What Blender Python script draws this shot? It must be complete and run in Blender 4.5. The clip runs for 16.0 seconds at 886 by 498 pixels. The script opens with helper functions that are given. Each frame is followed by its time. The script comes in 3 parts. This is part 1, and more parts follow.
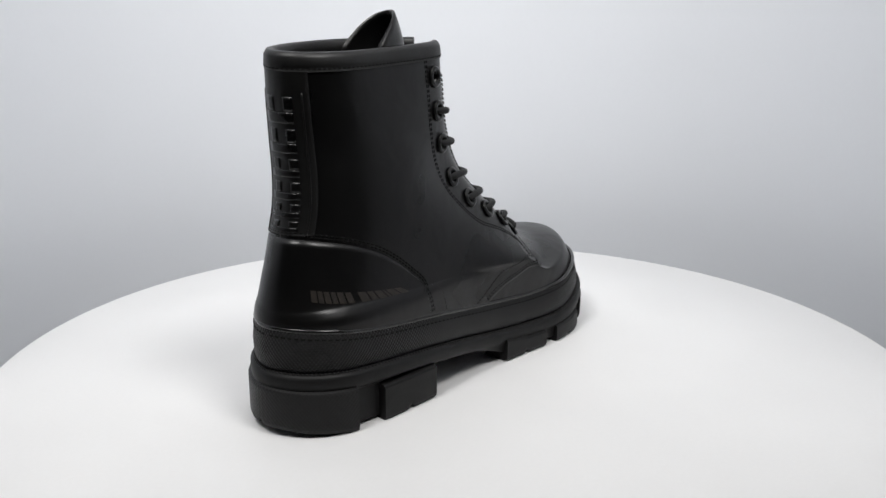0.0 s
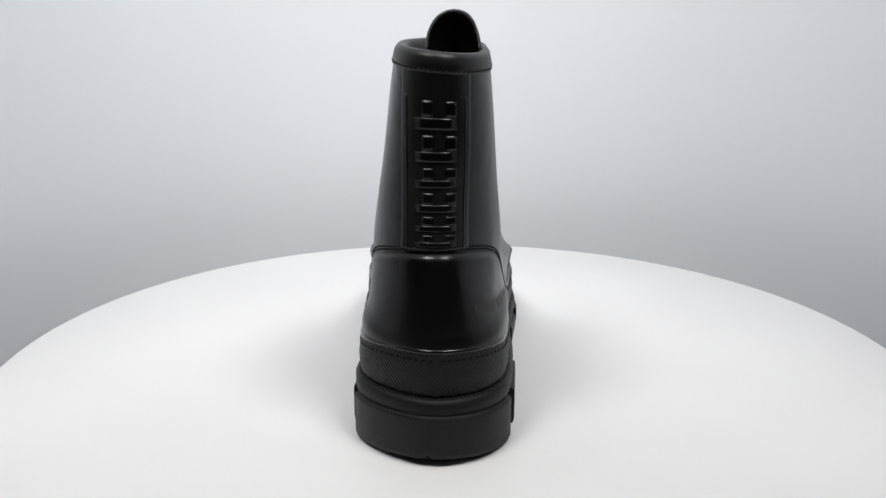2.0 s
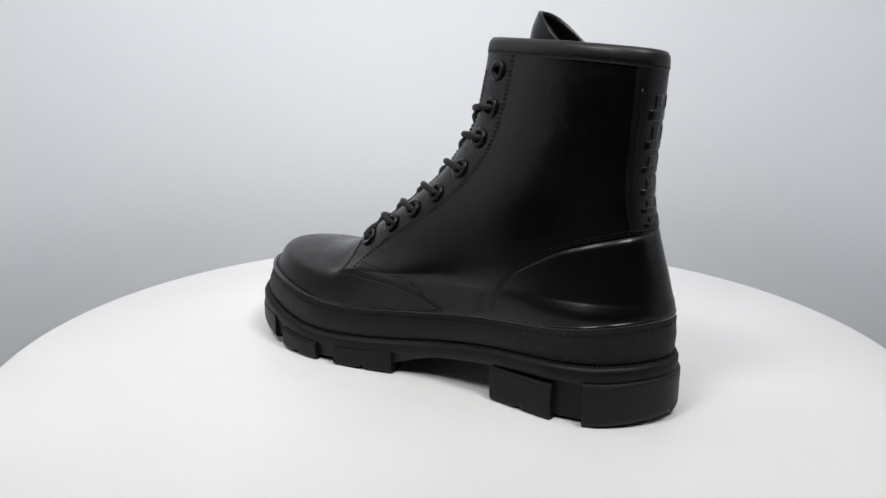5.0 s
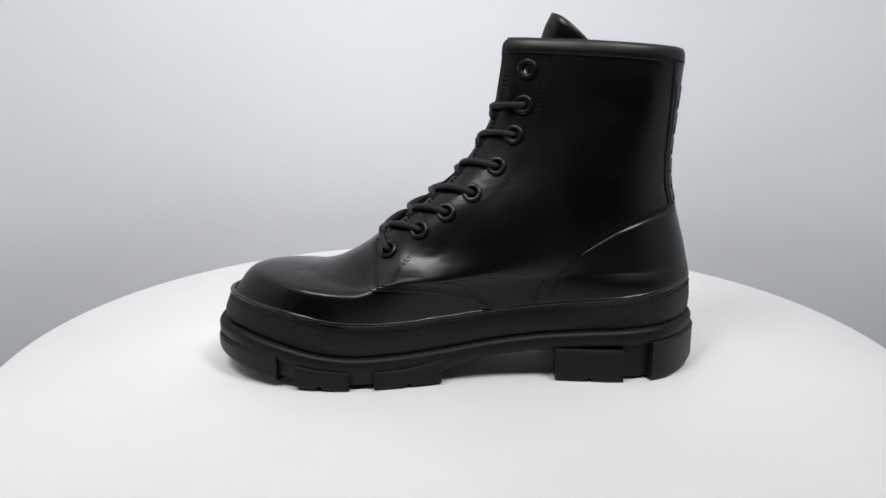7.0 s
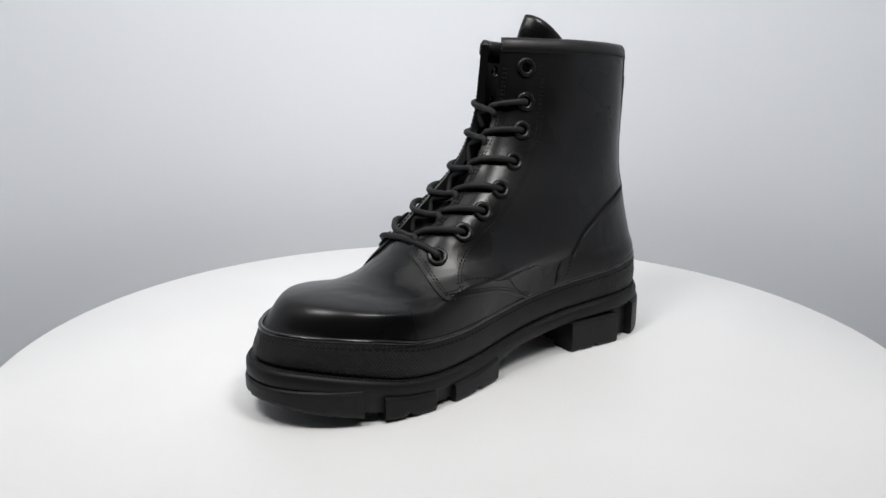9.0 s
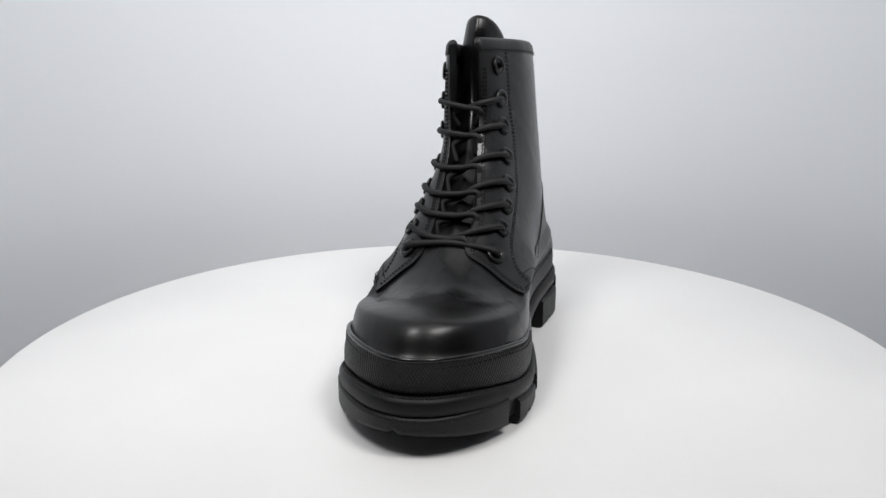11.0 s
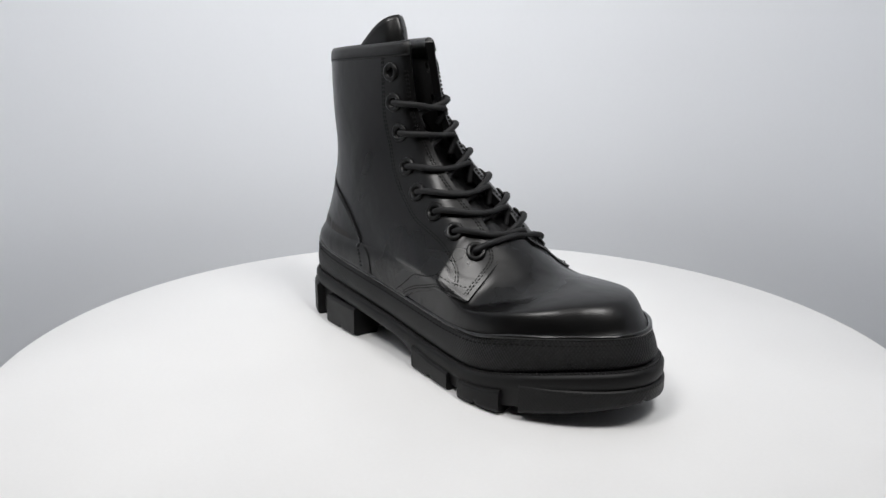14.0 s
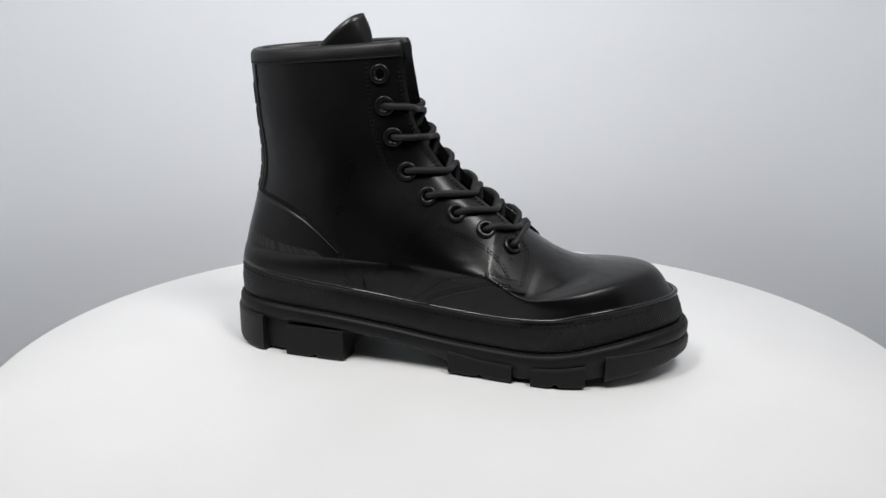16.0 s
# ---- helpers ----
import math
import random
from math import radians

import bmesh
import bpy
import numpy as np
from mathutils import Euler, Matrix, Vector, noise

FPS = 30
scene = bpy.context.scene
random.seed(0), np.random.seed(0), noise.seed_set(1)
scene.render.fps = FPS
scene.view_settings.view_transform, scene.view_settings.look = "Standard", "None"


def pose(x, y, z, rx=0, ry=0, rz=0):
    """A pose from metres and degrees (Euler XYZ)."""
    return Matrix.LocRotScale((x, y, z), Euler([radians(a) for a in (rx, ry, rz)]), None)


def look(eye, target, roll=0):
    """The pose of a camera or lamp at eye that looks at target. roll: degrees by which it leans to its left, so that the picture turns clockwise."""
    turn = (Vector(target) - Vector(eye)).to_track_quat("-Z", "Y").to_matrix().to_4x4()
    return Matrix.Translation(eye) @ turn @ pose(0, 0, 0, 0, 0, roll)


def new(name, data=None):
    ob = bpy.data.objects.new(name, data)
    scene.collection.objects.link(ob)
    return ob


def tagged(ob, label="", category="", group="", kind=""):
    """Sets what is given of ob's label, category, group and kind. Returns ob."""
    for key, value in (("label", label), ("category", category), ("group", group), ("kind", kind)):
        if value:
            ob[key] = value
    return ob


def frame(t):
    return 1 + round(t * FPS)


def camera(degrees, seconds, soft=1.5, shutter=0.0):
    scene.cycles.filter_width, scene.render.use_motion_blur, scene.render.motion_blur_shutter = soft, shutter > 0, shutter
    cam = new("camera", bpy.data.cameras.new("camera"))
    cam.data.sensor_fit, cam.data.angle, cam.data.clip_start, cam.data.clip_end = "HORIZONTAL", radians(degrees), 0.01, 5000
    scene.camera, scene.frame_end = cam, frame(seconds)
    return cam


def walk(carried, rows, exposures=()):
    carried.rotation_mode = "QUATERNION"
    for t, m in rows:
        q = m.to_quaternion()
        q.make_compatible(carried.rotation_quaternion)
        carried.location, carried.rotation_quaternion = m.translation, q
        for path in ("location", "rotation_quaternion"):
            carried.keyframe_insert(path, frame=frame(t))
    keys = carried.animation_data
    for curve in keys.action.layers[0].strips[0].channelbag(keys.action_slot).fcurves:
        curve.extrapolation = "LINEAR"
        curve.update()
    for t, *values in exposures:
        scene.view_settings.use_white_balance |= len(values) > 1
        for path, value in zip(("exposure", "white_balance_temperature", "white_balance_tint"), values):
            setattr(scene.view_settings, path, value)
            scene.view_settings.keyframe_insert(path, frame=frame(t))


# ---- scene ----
EYE = (0.0, -0.525, 0.2062)
cam = camera(56.83, 16.0)
AIM = look(EYE, (-0.00684, -0.01638, 0.0762), 0.14)
walk(cam, [(0.0, AIM), (16.0, AIM)], [(0.0, 0.0), (16.0, 0.0)])

# ---- light ----
world = bpy.data.worlds.new("studio_world")
scene.world = world
world.use_nodes = True
world.node_tree.nodes["Background"].inputs[0].default_value = (0.9, 0.95, 1.0, 1)
world.node_tree.nodes["Background"].inputs[1].default_value = 0.05


def area_lamp(name, eye, target, sx, sy, power, colour, spread):
    data = bpy.data.lights.new(name, "AREA")
    data.shape, data.size, data.size_y, data.energy, data.color = "RECTANGLE", sx, sy, power, colour
    data.spread = radians(spread)
    ob = new(name, data)
    ob.matrix_world = look(eye, target)
    return ob


area_lamp("softbox_top", (-0.03, -0.06, 1.05), (-0.03, -0.03, 0), 0.55, 0.42, 0.87, (1.0, 0.985, 0.97), 170)
area_lamp("softbox_left", (-0.34, -0.42, 1.0), (-0.18, 0.42, -0.08), 0.28, 0.28, 2.7, (1.0, 0.985, 0.97), 112)
area_lamp("softbox_right", (0.34, -0.42, 1.0), (-0.12, 0.42, -0.08), 0.28, 0.28, 2.7, (1.0, 0.985, 0.97), 112)

# ---- materials ----


def material(name, base, rough, metal=0.0, spec=0.5, coat=0.0):
    m = bpy.data.materials.new(name)
    m.use_nodes = True
    b = m.node_tree.nodes["Principled BSDF"]
    b.inputs["Base Color"].default_value = (*base, 1)
    b.inputs["Roughness"].default_value = rough
    b.inputs["Metallic"].default_value = metal
    b.inputs["Specular IOR Level"].default_value = spec
    b.inputs["Coat Weight"].default_value = coat
    b.inputs["Coat Roughness"].default_value = 0.25
    return m, m.node_tree, b


def nd(tree, kind, **values):
    n = tree.nodes.new(kind)
    for key, value in values.items():
        n.inputs[key.replace("_", " ")].default_value = value
    return n


def grain(tree, b, scale, strength, distance, tone=None, rough=None, big=18.0):
    """Fine relief, a two-scale change of tone, and uneven gloss."""
    co = tree.nodes.new("ShaderNodeTexCoord")
    fine = nd(tree, "ShaderNodeTexNoise", Scale=scale, Detail=6.0, Roughness=0.6)
    wide = nd(tree, "ShaderNodeTexNoise", Scale=big, Detail=3.0)
    for n in (fine, wide):
        tree.links.new(co.outputs["Object"], n.inputs["Vector"])
    bump = nd(tree, "ShaderNodeBump", Strength=strength, Distance=distance)
    tree.links.new(fine.outputs["Fac"], bump.inputs["Height"])
    tree.links.new(bump.outputs["Normal"], b.inputs["Normal"])
    if tone:
        add = tree.nodes.new("ShaderNodeMath")
        add.operation = "MULTIPLY_ADD"
        add.inputs[1].default_value = 0.4
        tree.links.new(fine.outputs["Fac"], add.inputs[0])
        tree.links.new(wide.outputs["Fac"], add.inputs[2])
        ramp = tree.nodes.new("ShaderNodeValToRGB")
        ramp.color_ramp.elements[0].position, ramp.color_ramp.elements[1].position = 0.45, 0.95
        ramp.color_ramp.elements[0].color, ramp.color_ramp.elements[1].color = (*tone[0], 1), (*tone[1], 1)
        tree.links.new(add.outputs[0], ramp.inputs["Fac"])
        tree.links.new(ramp.outputs["Color"], b.inputs["Base Color"])
    if rough:
        mr = nd(tree, "ShaderNodeMapRange")
        mr.inputs["From Min"].default_value, mr.inputs["From Max"].default_value = 0.3, 0.7
        mr.inputs["To Min"].default_value, mr.inputs["To Max"].default_value = rough
        tree.links.new(wide.outputs["Fac"], mr.inputs["Value"])
        tree.links.new(mr.outputs["Result"], b.inputs["Roughness"])
    return bump


def leather(name, dark, light, r0, r1, strength=0.12, spec=0.36):
    m, tree, b = material(name, dark, r0)
    bump = grain(tree, b, 900.0, strength, 0.0004, (dark, light), (r0, r1))
    b.inputs["Specular IOR Level"].default_value = spec
    # soft hollows and creases
    co = tree.nodes.new("ShaderNodeTexCoord")
    soft = nd(tree, "ShaderNodeTexNoise", Scale=38.0, Detail=2.0, Distortion=0.6)
    tree.links.new(co.outputs["Object"], soft.inputs["Vector"])
    low = nd(tree, "ShaderNodeBump", Strength=0.22, Distance=0.003)
    tree.links.new(soft.outputs["Fac"], low.inputs["Height"])
    tree.links.new(low.outputs["Normal"], bump.inputs["Normal"])
    return m


LEATHER = leather("black_leather", (0.002, 0.002, 0.0022), (0.004, 0.0039, 0.004), 0.24, 0.36, 0.1, 0.32)
PATENT = leather("glossy_leather", (0.004, 0.004, 0.004), (0.007, 0.007, 0.007), 0.14, 0.24, 0.05, 0.5)
LINING = leather("lining_leather", (0.006, 0.006, 0.006), (0.010, 0.010, 0.010), 0.6, 0.75, 0.2)
EDGE = leather("binding_leather", (0.0035, 0.0035, 0.0035), (0.007, 0.007, 0.007), 0.36, 0.48, 0.2)
RUBBER = leather("black_rubber", (0.003, 0.003, 0.0032), (0.006, 0.006, 0.0063), 0.44, 0.56, 0.15, 0.24)
THREAD = leather("black_thread", (0.002, 0.002, 0.002), (0.005, 0.005, 0.005), 0.65, 0.8, 0.3, 0.15)
CORD = leather("black_cord", (0.004, 0.004, 0.0045), (0.008, 0.008, 0.009), 0.6, 0.75, 0.5)
ENAMEL, _t, _b = material("black_enamel", (0.012, 0.012, 0.012), 0.28, 0.6)
grain(_t, _b, 600.0, 0.05, 0.0002)
PRINT, _t, _b = material("faded_print", (0.055, 0.04, 0.028), 0.5)
grain(_t, _b, 1500.0, 0.2, 0.0002, ((0.005, 0.0042, 0.0034), (0.019, 0.014, 0.0105)), None, 300.0)


def knurled(name, strength):
    """Rubber with a fine diamond knurl, laid along the band's length and height."""
    m, tree, b = material(name, (0.006, 0.006, 0.0065), 0.5)
    bump0 = grain(tree, b, 700.0, 0.1, 0.0003, ((0.003, 0.003, 0.0032), (0.006, 0.006, 0.0063)), (0.42, 0.56))
    b.inputs["Specular IOR Level"].default_value = 0.28
    uv = tree.nodes.new("ShaderNodeUVMap")
    sep = tree.nodes.new("ShaderNodeSeparateXYZ")
    tree.links.new(uv.outputs["UV"], sep.inputs[0])

    def math(op, a, bb):
        n = tree.nodes.new("ShaderNodeMath")
        n.operation = op
        for i, x in enumerate((a, bb)):
            if isinstance(x, (int, float)):
                n.inputs[i].default_value = x
            elif x is not None:
                tree.links.new(x, n.inputs[i])
        return n.outputs[0]
    k = 2 * 3.14159 / 0.0026
    p = math("MULTIPLY", math("ADD", sep.outputs[0], sep.outputs[1]), k)
    q = math("MULTIPLY", math("SUBTRACT", sep.outputs[0], sep.outputs[1]), k)
    h = math("ADD", math("SINE", p, None), math("SINE", q, None))
    bump = nd(tree, "ShaderNodeBump", Strength=0.42, Distance=0.00035)
    tree.links.new(h, bump.inputs["Height"])
    # the knurl runs out along the waist
    co = tree.nodes.new("ShaderNodeTexCoord")
    part_x = tree.nodes.new("ShaderNodeSeparateXYZ")
    tree.links.new(co.outputs["Object"], part_x.inputs[0])
    away = math("ABSOLUTE", math("ADD", part_x.outputs[0], 0.004), None)
    fade = nd(tree, "ShaderNodeMapRange")
    fade.inputs["From Min"].default_value, fade.inputs["From Max"].default_value = 0.05, 0.085
    fade.inputs["To Min"].default_value, fade.inputs["To Max"].default_value = 0.03, strength
    tree.links.new(away, fade.inputs["Value"])
    tree.links.new(fade.outputs["Result"], bump.inputs["Strength"])
    tree.links.new(bump0.outputs["Normal"], bump.inputs["Normal"])
    tree.links.new(bump.outputs["Normal"], b.inputs["Normal"])
    return m


KNURL = knurled("knurled_rubber", 0.42)
FAINT = knurled("faintly_knurled_rubber", 0.16)


def white(name, lo, hi, rough, scale=60.0, big=4.0, strength=0.05):
    m, tree, b = material(name, hi, rough)
    grain(tree, b, scale, strength, 0.0005, (lo, hi), (rough - 0.06, rough + 0.06), big)
    return m


TABLE = white("white_laminate", (0.715, 0.715, 0.715), (0.755, 0.755, 0.755), 0.5, 400.0, 9.0)
DIM = white("dim_grey_paint", (0.05, 0.05, 0.05), (0.07, 0.07, 0.07), 0.8, 200.0, 3.0)
PAPER = white("white_backdrop_paper", (0.785, 0.807, 0.843), (0.81, 0.832, 0.868), 0.85, 300.0, 3.0)

# ---- mesh helpers ----


def mesh_object(name, verts, faces, mat, parent=None, label="", smooth=True, uvs=None):
    me = bpy.data.meshes.new(name)
    me.from_pydata([tuple(map(float, v)) for v in verts], [], faces)
    me.update()
    if smooth:
        me.shade_smooth()
    if uvs is not None:
        layer = me.uv_layers.new(name="UVMap")
        for loop in me.loops:
            layer.data[loop.index].uv = uvs[loop.vertex_index]
    bm = bmesh.new()
    bm.from_mesh(me)
    bmesh.ops.recalc_face_normals(bm, faces=bm.faces)
    bm.to_mesh(me)
    bm.free()
    me.materials.append(mat)
    ob = new(name, me)
    if parent:
        ob.parent = parent
    if label:
        ob["label"] = label
    return ob


def grid_faces(nu, nv, wrap_u=False, wrap_v=False, base=0):
    """Faces of a grid whose vertex (i, j) is base + i * nv + j."""
    out = []
    for i in range(nu if wrap_u else nu - 1):
        for j in range(nv if wrap_v else nv - 1):
            a, b = i, (i + 1) % nu
            c, d = j, (j + 1) % nv
            out.append((base + a * nv + c, base + b * nv + c, base + b * nv + d, base + a * nv + d))
    return out


def hermite(xs, ys, q):
    """Smooth curve through knots; ys may hold several columns."""
    xs, ys, q = np.asarray(xs, float), np.asarray(ys, float), np.asarray(q, float)
    d = np.gradient(ys, xs, axis=0)
    k = np.clip(np.searchsorted(xs, q, side="right") - 1, 0, len(xs) - 2)
    h = xs[k + 1] - xs[k]
    u = np.clip((q - xs[k]) / h, 0, 1)
    if ys.ndim > 1:
        h, u = h[..., None], u[..., None]
    return ((2 * u**3 - 3 * u**2 + 1) * ys[k] + (u**3 - 2 * u**2 + u) * h * d[k]
            + (-2 * u**3 + 3 * u**2) * ys[k + 1] + (u**3 - u**2) * h * d[k + 1])


def unit(v):
    return v / np.maximum(np.linalg.norm(v, axis=-1, keepdims=True), 1e-12)


def smooth_path(points, n):
    """A path through points, resampled to n points of equal spacing."""
    p = np.asarray(points, float)
    s = np.concatenate([[0], np.cumsum(np.linalg.norm(np.diff(p, axis=0), axis=1))])
    dense = hermite(s, p, np.linspace(0, s[-1], 12 * len(p)))
    s = np.concatenate([[0], np.cumsum(np.linalg.norm(np.diff(dense, axis=0), axis=1))])
    q = np.linspace(0, s[-1], n)
    return np.stack([np.interp(q, s, dense[:, i]) for i in range(3)], -1)


def tube(name, path, radius, mat, parent, label="", sides=8, closed=False, flat=1.0, up=(0, 0, 1)):
    """A round cord along path (metres)."""
    p = np.asarray(path, float)
    n = len(p)
    tan = unit(np.roll(p, -1, 0) - np.roll(p, 1, 0)) if closed else unit(np.gradient(p, axis=0))
    side = np.cross(tan, np.asarray(up, float))
    side = unit(side)
    top = np.cross(side, tan)
    r = np.full(n, radius) if np.isscalar(radius) else np.asarray(radius)
    a = np.linspace(0, 2 * np.pi, sides, endpoint=False)
    v = p[:, None] + r[:, None, None] * (np.cos(a)[None, :, None] * side[:, None] + flat * np.sin(a)[None, :, None] * top[:, None])
    faces = grid_faces(n, sides, closed, True)
    if not closed:
        faces += [tuple(range(sides))[::-1], tuple((n - 1) * sides + k for k in range(sides))]
    return mesh_object(name, v.reshape(-1, 3), faces, mat, parent, label)


# ---- the room: a white paper tent around the turntable ----


def studio():
    n = 96
    prof = [(0.412, -0.34), (0.411, -0.2), (0.409, -0.05), (0.404, 0.1), (0.392, 0.4), (0.385, 0.75), (0.38, 0.95), (0.37, 1.08), (0.33, 1.14), (0.02, 1.15)]
    a = np.radians(np.linspace(-28, 208, n))
    ex = 2 / 2.6
    cx, cy = np.sign(np.cos(a)) * np.abs(np.cos(a))**ex, np.sign(np.sin(a)) * np.abs(np.sin(a))**ex
    v = [(r * x, r * y, z) for r, z in prof for x, y in zip(cx, cy)] + [((r + 0.004) * x, (r + 0.004) * y, z + 0.004) for r, z in prof for x, y in zip(cx, cy)]
    m = n * len(prof)
    faces = grid_faces(len(prof), n) + grid_faces(len(prof), n, base=m)
    ob = mesh_object("backdrop", v, faces, PAPER)
    tagged(ob, "seamless pale grey-white paper sweep around the turntable", "backdrop", kind="structure")

    def slab(name, x0, x1, y0, y1, z0, z1, label):
        v = [(x, y, z) for x in (x0, x1) for y in (y0, y1) for z in (z0, z1)]
        f = [(0, 1, 3, 2), (4, 6, 7, 5), (0, 4, 5, 1), (2, 3, 7, 6), (0, 2, 6, 4), (1, 5, 7, 3)]
        tagged(mesh_object(name, v, f, DIM, smooth=False), label, name.split("_")[0], kind="structure")
    slab("floor", -1.6, 1.6, -2.2, 1.2, -0.45, -0.35, "dim grey floor of the photo room")
    slab("ceiling", -1.6, 1.6, -2.2, 1.2, 1.75, 1.85, "dim grey ceiling of the photo room")
    slab("wall_north", -1.6, 1.6, 1.2, 1.3, -0.45, 1.85, "dim grey wall behind the paper sweep")
    slab("wall_south", -1.6, 1.6, -2.3, -2.2, -0.45, 1.85, "dim grey wall facing the paper sweep")
    slab("wall_west", -1.7, -1.6, -2.3, 1.3, -0.45, 1.85, "dim grey side wall of the photo room")
    slab("wall_east", 1.6, 1.7, -2.3, 1.3, -0.45, 1.85, "dim grey side wall of the photo room")


def make_turntable():
    n = 160
    prof = [(0.02, 0.0), (0.2955, 0.0), (0.298, -0.0006), (0.2995, -0.002), (0.3, -0.005), (0.3, -0.018), (0.2975, -0.0215), (0.28, -0.022)]
    a = np.linspace(0, 2 * np.pi, n, endpoint=False)
    v = [(r * math.cos(t), r * math.sin(t), z) for r, z in prof for t in a]
    root = tagged(new("turntable"), "round matt white display turntable with a rounded edge", "turntable")
    faces = grid_faces(len(prof), n, False, True) + [tuple(range(n)), tuple((len(prof) - 1) * n + k for k in range(n))]
    mesh_object("tabletop", v, faces, TABLE, root)
    prof = [(0.1, -0.0225), (0.1, -0.33), (0.14, -0.3495)]
    v = [(r * math.cos(t), r * math.sin(t), z) for r, z in prof for t in a]
    mesh_object("pedestal", v, grid_faces(3, n, False, True) + [tuple(range(n)), tuple(2 * n + k for k in range(n))], TABLE, root)
    return root


# ---- the boot, in its own units (SCALE metres each), toe towards +x ----
SCALE = 0.525

# sole outline: x, outer y, inner y
PLAN = np.array([
    (-0.278, 0.054, -0.043), (-0.249, 0.081, -0.062), (-0.210, 0.0925, -0.069), (-0.160, 0.0925, -0.072), (-0.110, 0.090, -0.073),
    (-0.050, 0.092, -0.0715), (0.000, 0.102, -0.0725), (0.050, 0.117, -0.076), (0.100, 0.128, -0.0805), (0.130, 0.131, -0.0825),
    (0.170, 0.129, -0.0775), (0.207, 0.1205, -0.0640), (0.240, 0.106, -0.0435), (0.2655, 0.086, -0.0195), (0.2825, 0.063, 0.006)])


def sole_outline(n=240):
    loop = [(-0.2995, 0.0055)] + [(x, a) for x, a, b in PLAN] + [(0.2895, 0.0335)] + [(x, b) for x, a, b in PLAN[::-1]]
    p = np.array(loop)
    p = np.concatenate([p[-3:], p, p[:3]])
    s = np.concatenate([[0], np.cumsum(np.linalg.norm(np.diff(p, axis=0), axis=1))])
    dense = hermite(s, p, np.linspace(s[3], s[-3], 4001))[:-1]
    s = np.concatenate([[0], np.cumsum(np.linalg.norm(np.diff(dense, axis=0), axis=1))])
    q = np.linspace(0, s[-1], n, endpoint=False)
    out = np.stack([np.interp(q, s, dense[:, i]) for i in range(2)], -1)
    t = unit(np.roll(out, -1, 0) - np.roll(out, 1, 0))
    return out, np.stack([-t[:, 1], t[:, 0]], -1)


OUT, OUT_N = sole_outline()
if (OUT_N[0] * (1, 0)).sum() > 0:
    OUT_N = -OUT_N


def level(pairs, x):
    return hermite([a for a, b in pairs], [b for a, b in pairs], x)


PIPE_Z = ((-0.31, 0.1125), (-0.27, 0.1095), (-0.21, 0.1015), (-0.11, 0.092), (0.0, 0.0795), (0.09, 0.0755), (0.14, 0.079), (0.18, 0.0865), (0.23, 0.0925), (0.3, 0.096))
GROOVE_Z = ((-0.31, 0.068), (-0.26, 0.067), (-0.21, 0.0645), (-0.11, 0.0575), (-0.05, 0.050), (0.0, 0.0435), (0.06, 0.0395), (0.12, 0.039), (0.16, 0.0435), (0.2, 0.052), (0.25, 0.061), (0.3, 0.065))
BASE_Z = ((-0.31, 0.046), (-0.2, 0.042), (-0.12, 0.0395), (-0.053, 0.031), (0.0, 0.0165), (0.02, 0.0095), (0.06, 0.007), (0.16, 0.007), (0.2, 0.0135), (0.25, 0.023), (0.3, 0.033))
LUG_Z = ((-0.31, 0.0085), (-0.285, 0.004), (-0.25, 0.0), (-0.1, 0.0), (0.02, 0.0), (0.15, 0.0), (0.18, 0.002), (0.2, 0.007), (0.25, 0.0165), (0.3, 0.028))




def inset_at(x):
    """How far the band's upper rim stands in from the welt."""
    lean = 0.0090 * np.clip((x - 0.14) / 0.13, 0, 1)**1.3
    return 0.0045 + 0.35 * lean, 0.0075 + lean


FINE, FINE_N = sole_outline(2400)
FINE_N = -FINE_N if FINE_N[0, 0] > 0 else FINE_N
FEATHER = FINE - (inset_at(FINE[:, 0])[1] + np.interp(FINE[:, 0], [-0.1, 0.1], [0.0025, 0.0]))[:, None] * FINE_N
F_BACK, F_FRONT = int(np.argmin(FEATHER[:, 0])), int(np.argmax(FEATHER[:, 0]))


def feather_table():
    """Lateral place of the upper's lower edge, by angle round the boot."""
    xb, xf = FEATHER[F_BACK, 0], FEATHER[F_FRONT, 0]
    ang = np.degrees(np.arccos(np.clip(1 - 2 * (FEATHER[:, 0] - xb) / (xf - xb), -1, 1)))
    outer = (np.arange(len(FINE)) - F_BACK) % len(FINE) < (F_FRONT - F_BACK) % len(FINE)
    if FEATHER[(F_BACK + 40) % len(FINE), 1] < FEATHER[F_BACK, 1]:
        outer = ~outer
    ang = np.where(outer, ang, 360 - ang) % 360
    o = np.argsort(ang)
    even = np.arange(-180, 541)
    y = np.interp(even, np.concatenate([ang[o] - 360, ang[o], ang[o] + 360]), np.tile(FEATHER[o, 1], 3))
    k = np.exp(-(np.arange(-18, 19) / 6.0)**2 / 2)
    return even[18:-18], np.convolve(y, k / k.sum(), "same")[18:-18]


FEATHER_A, FEATHER_Y = feather_table()

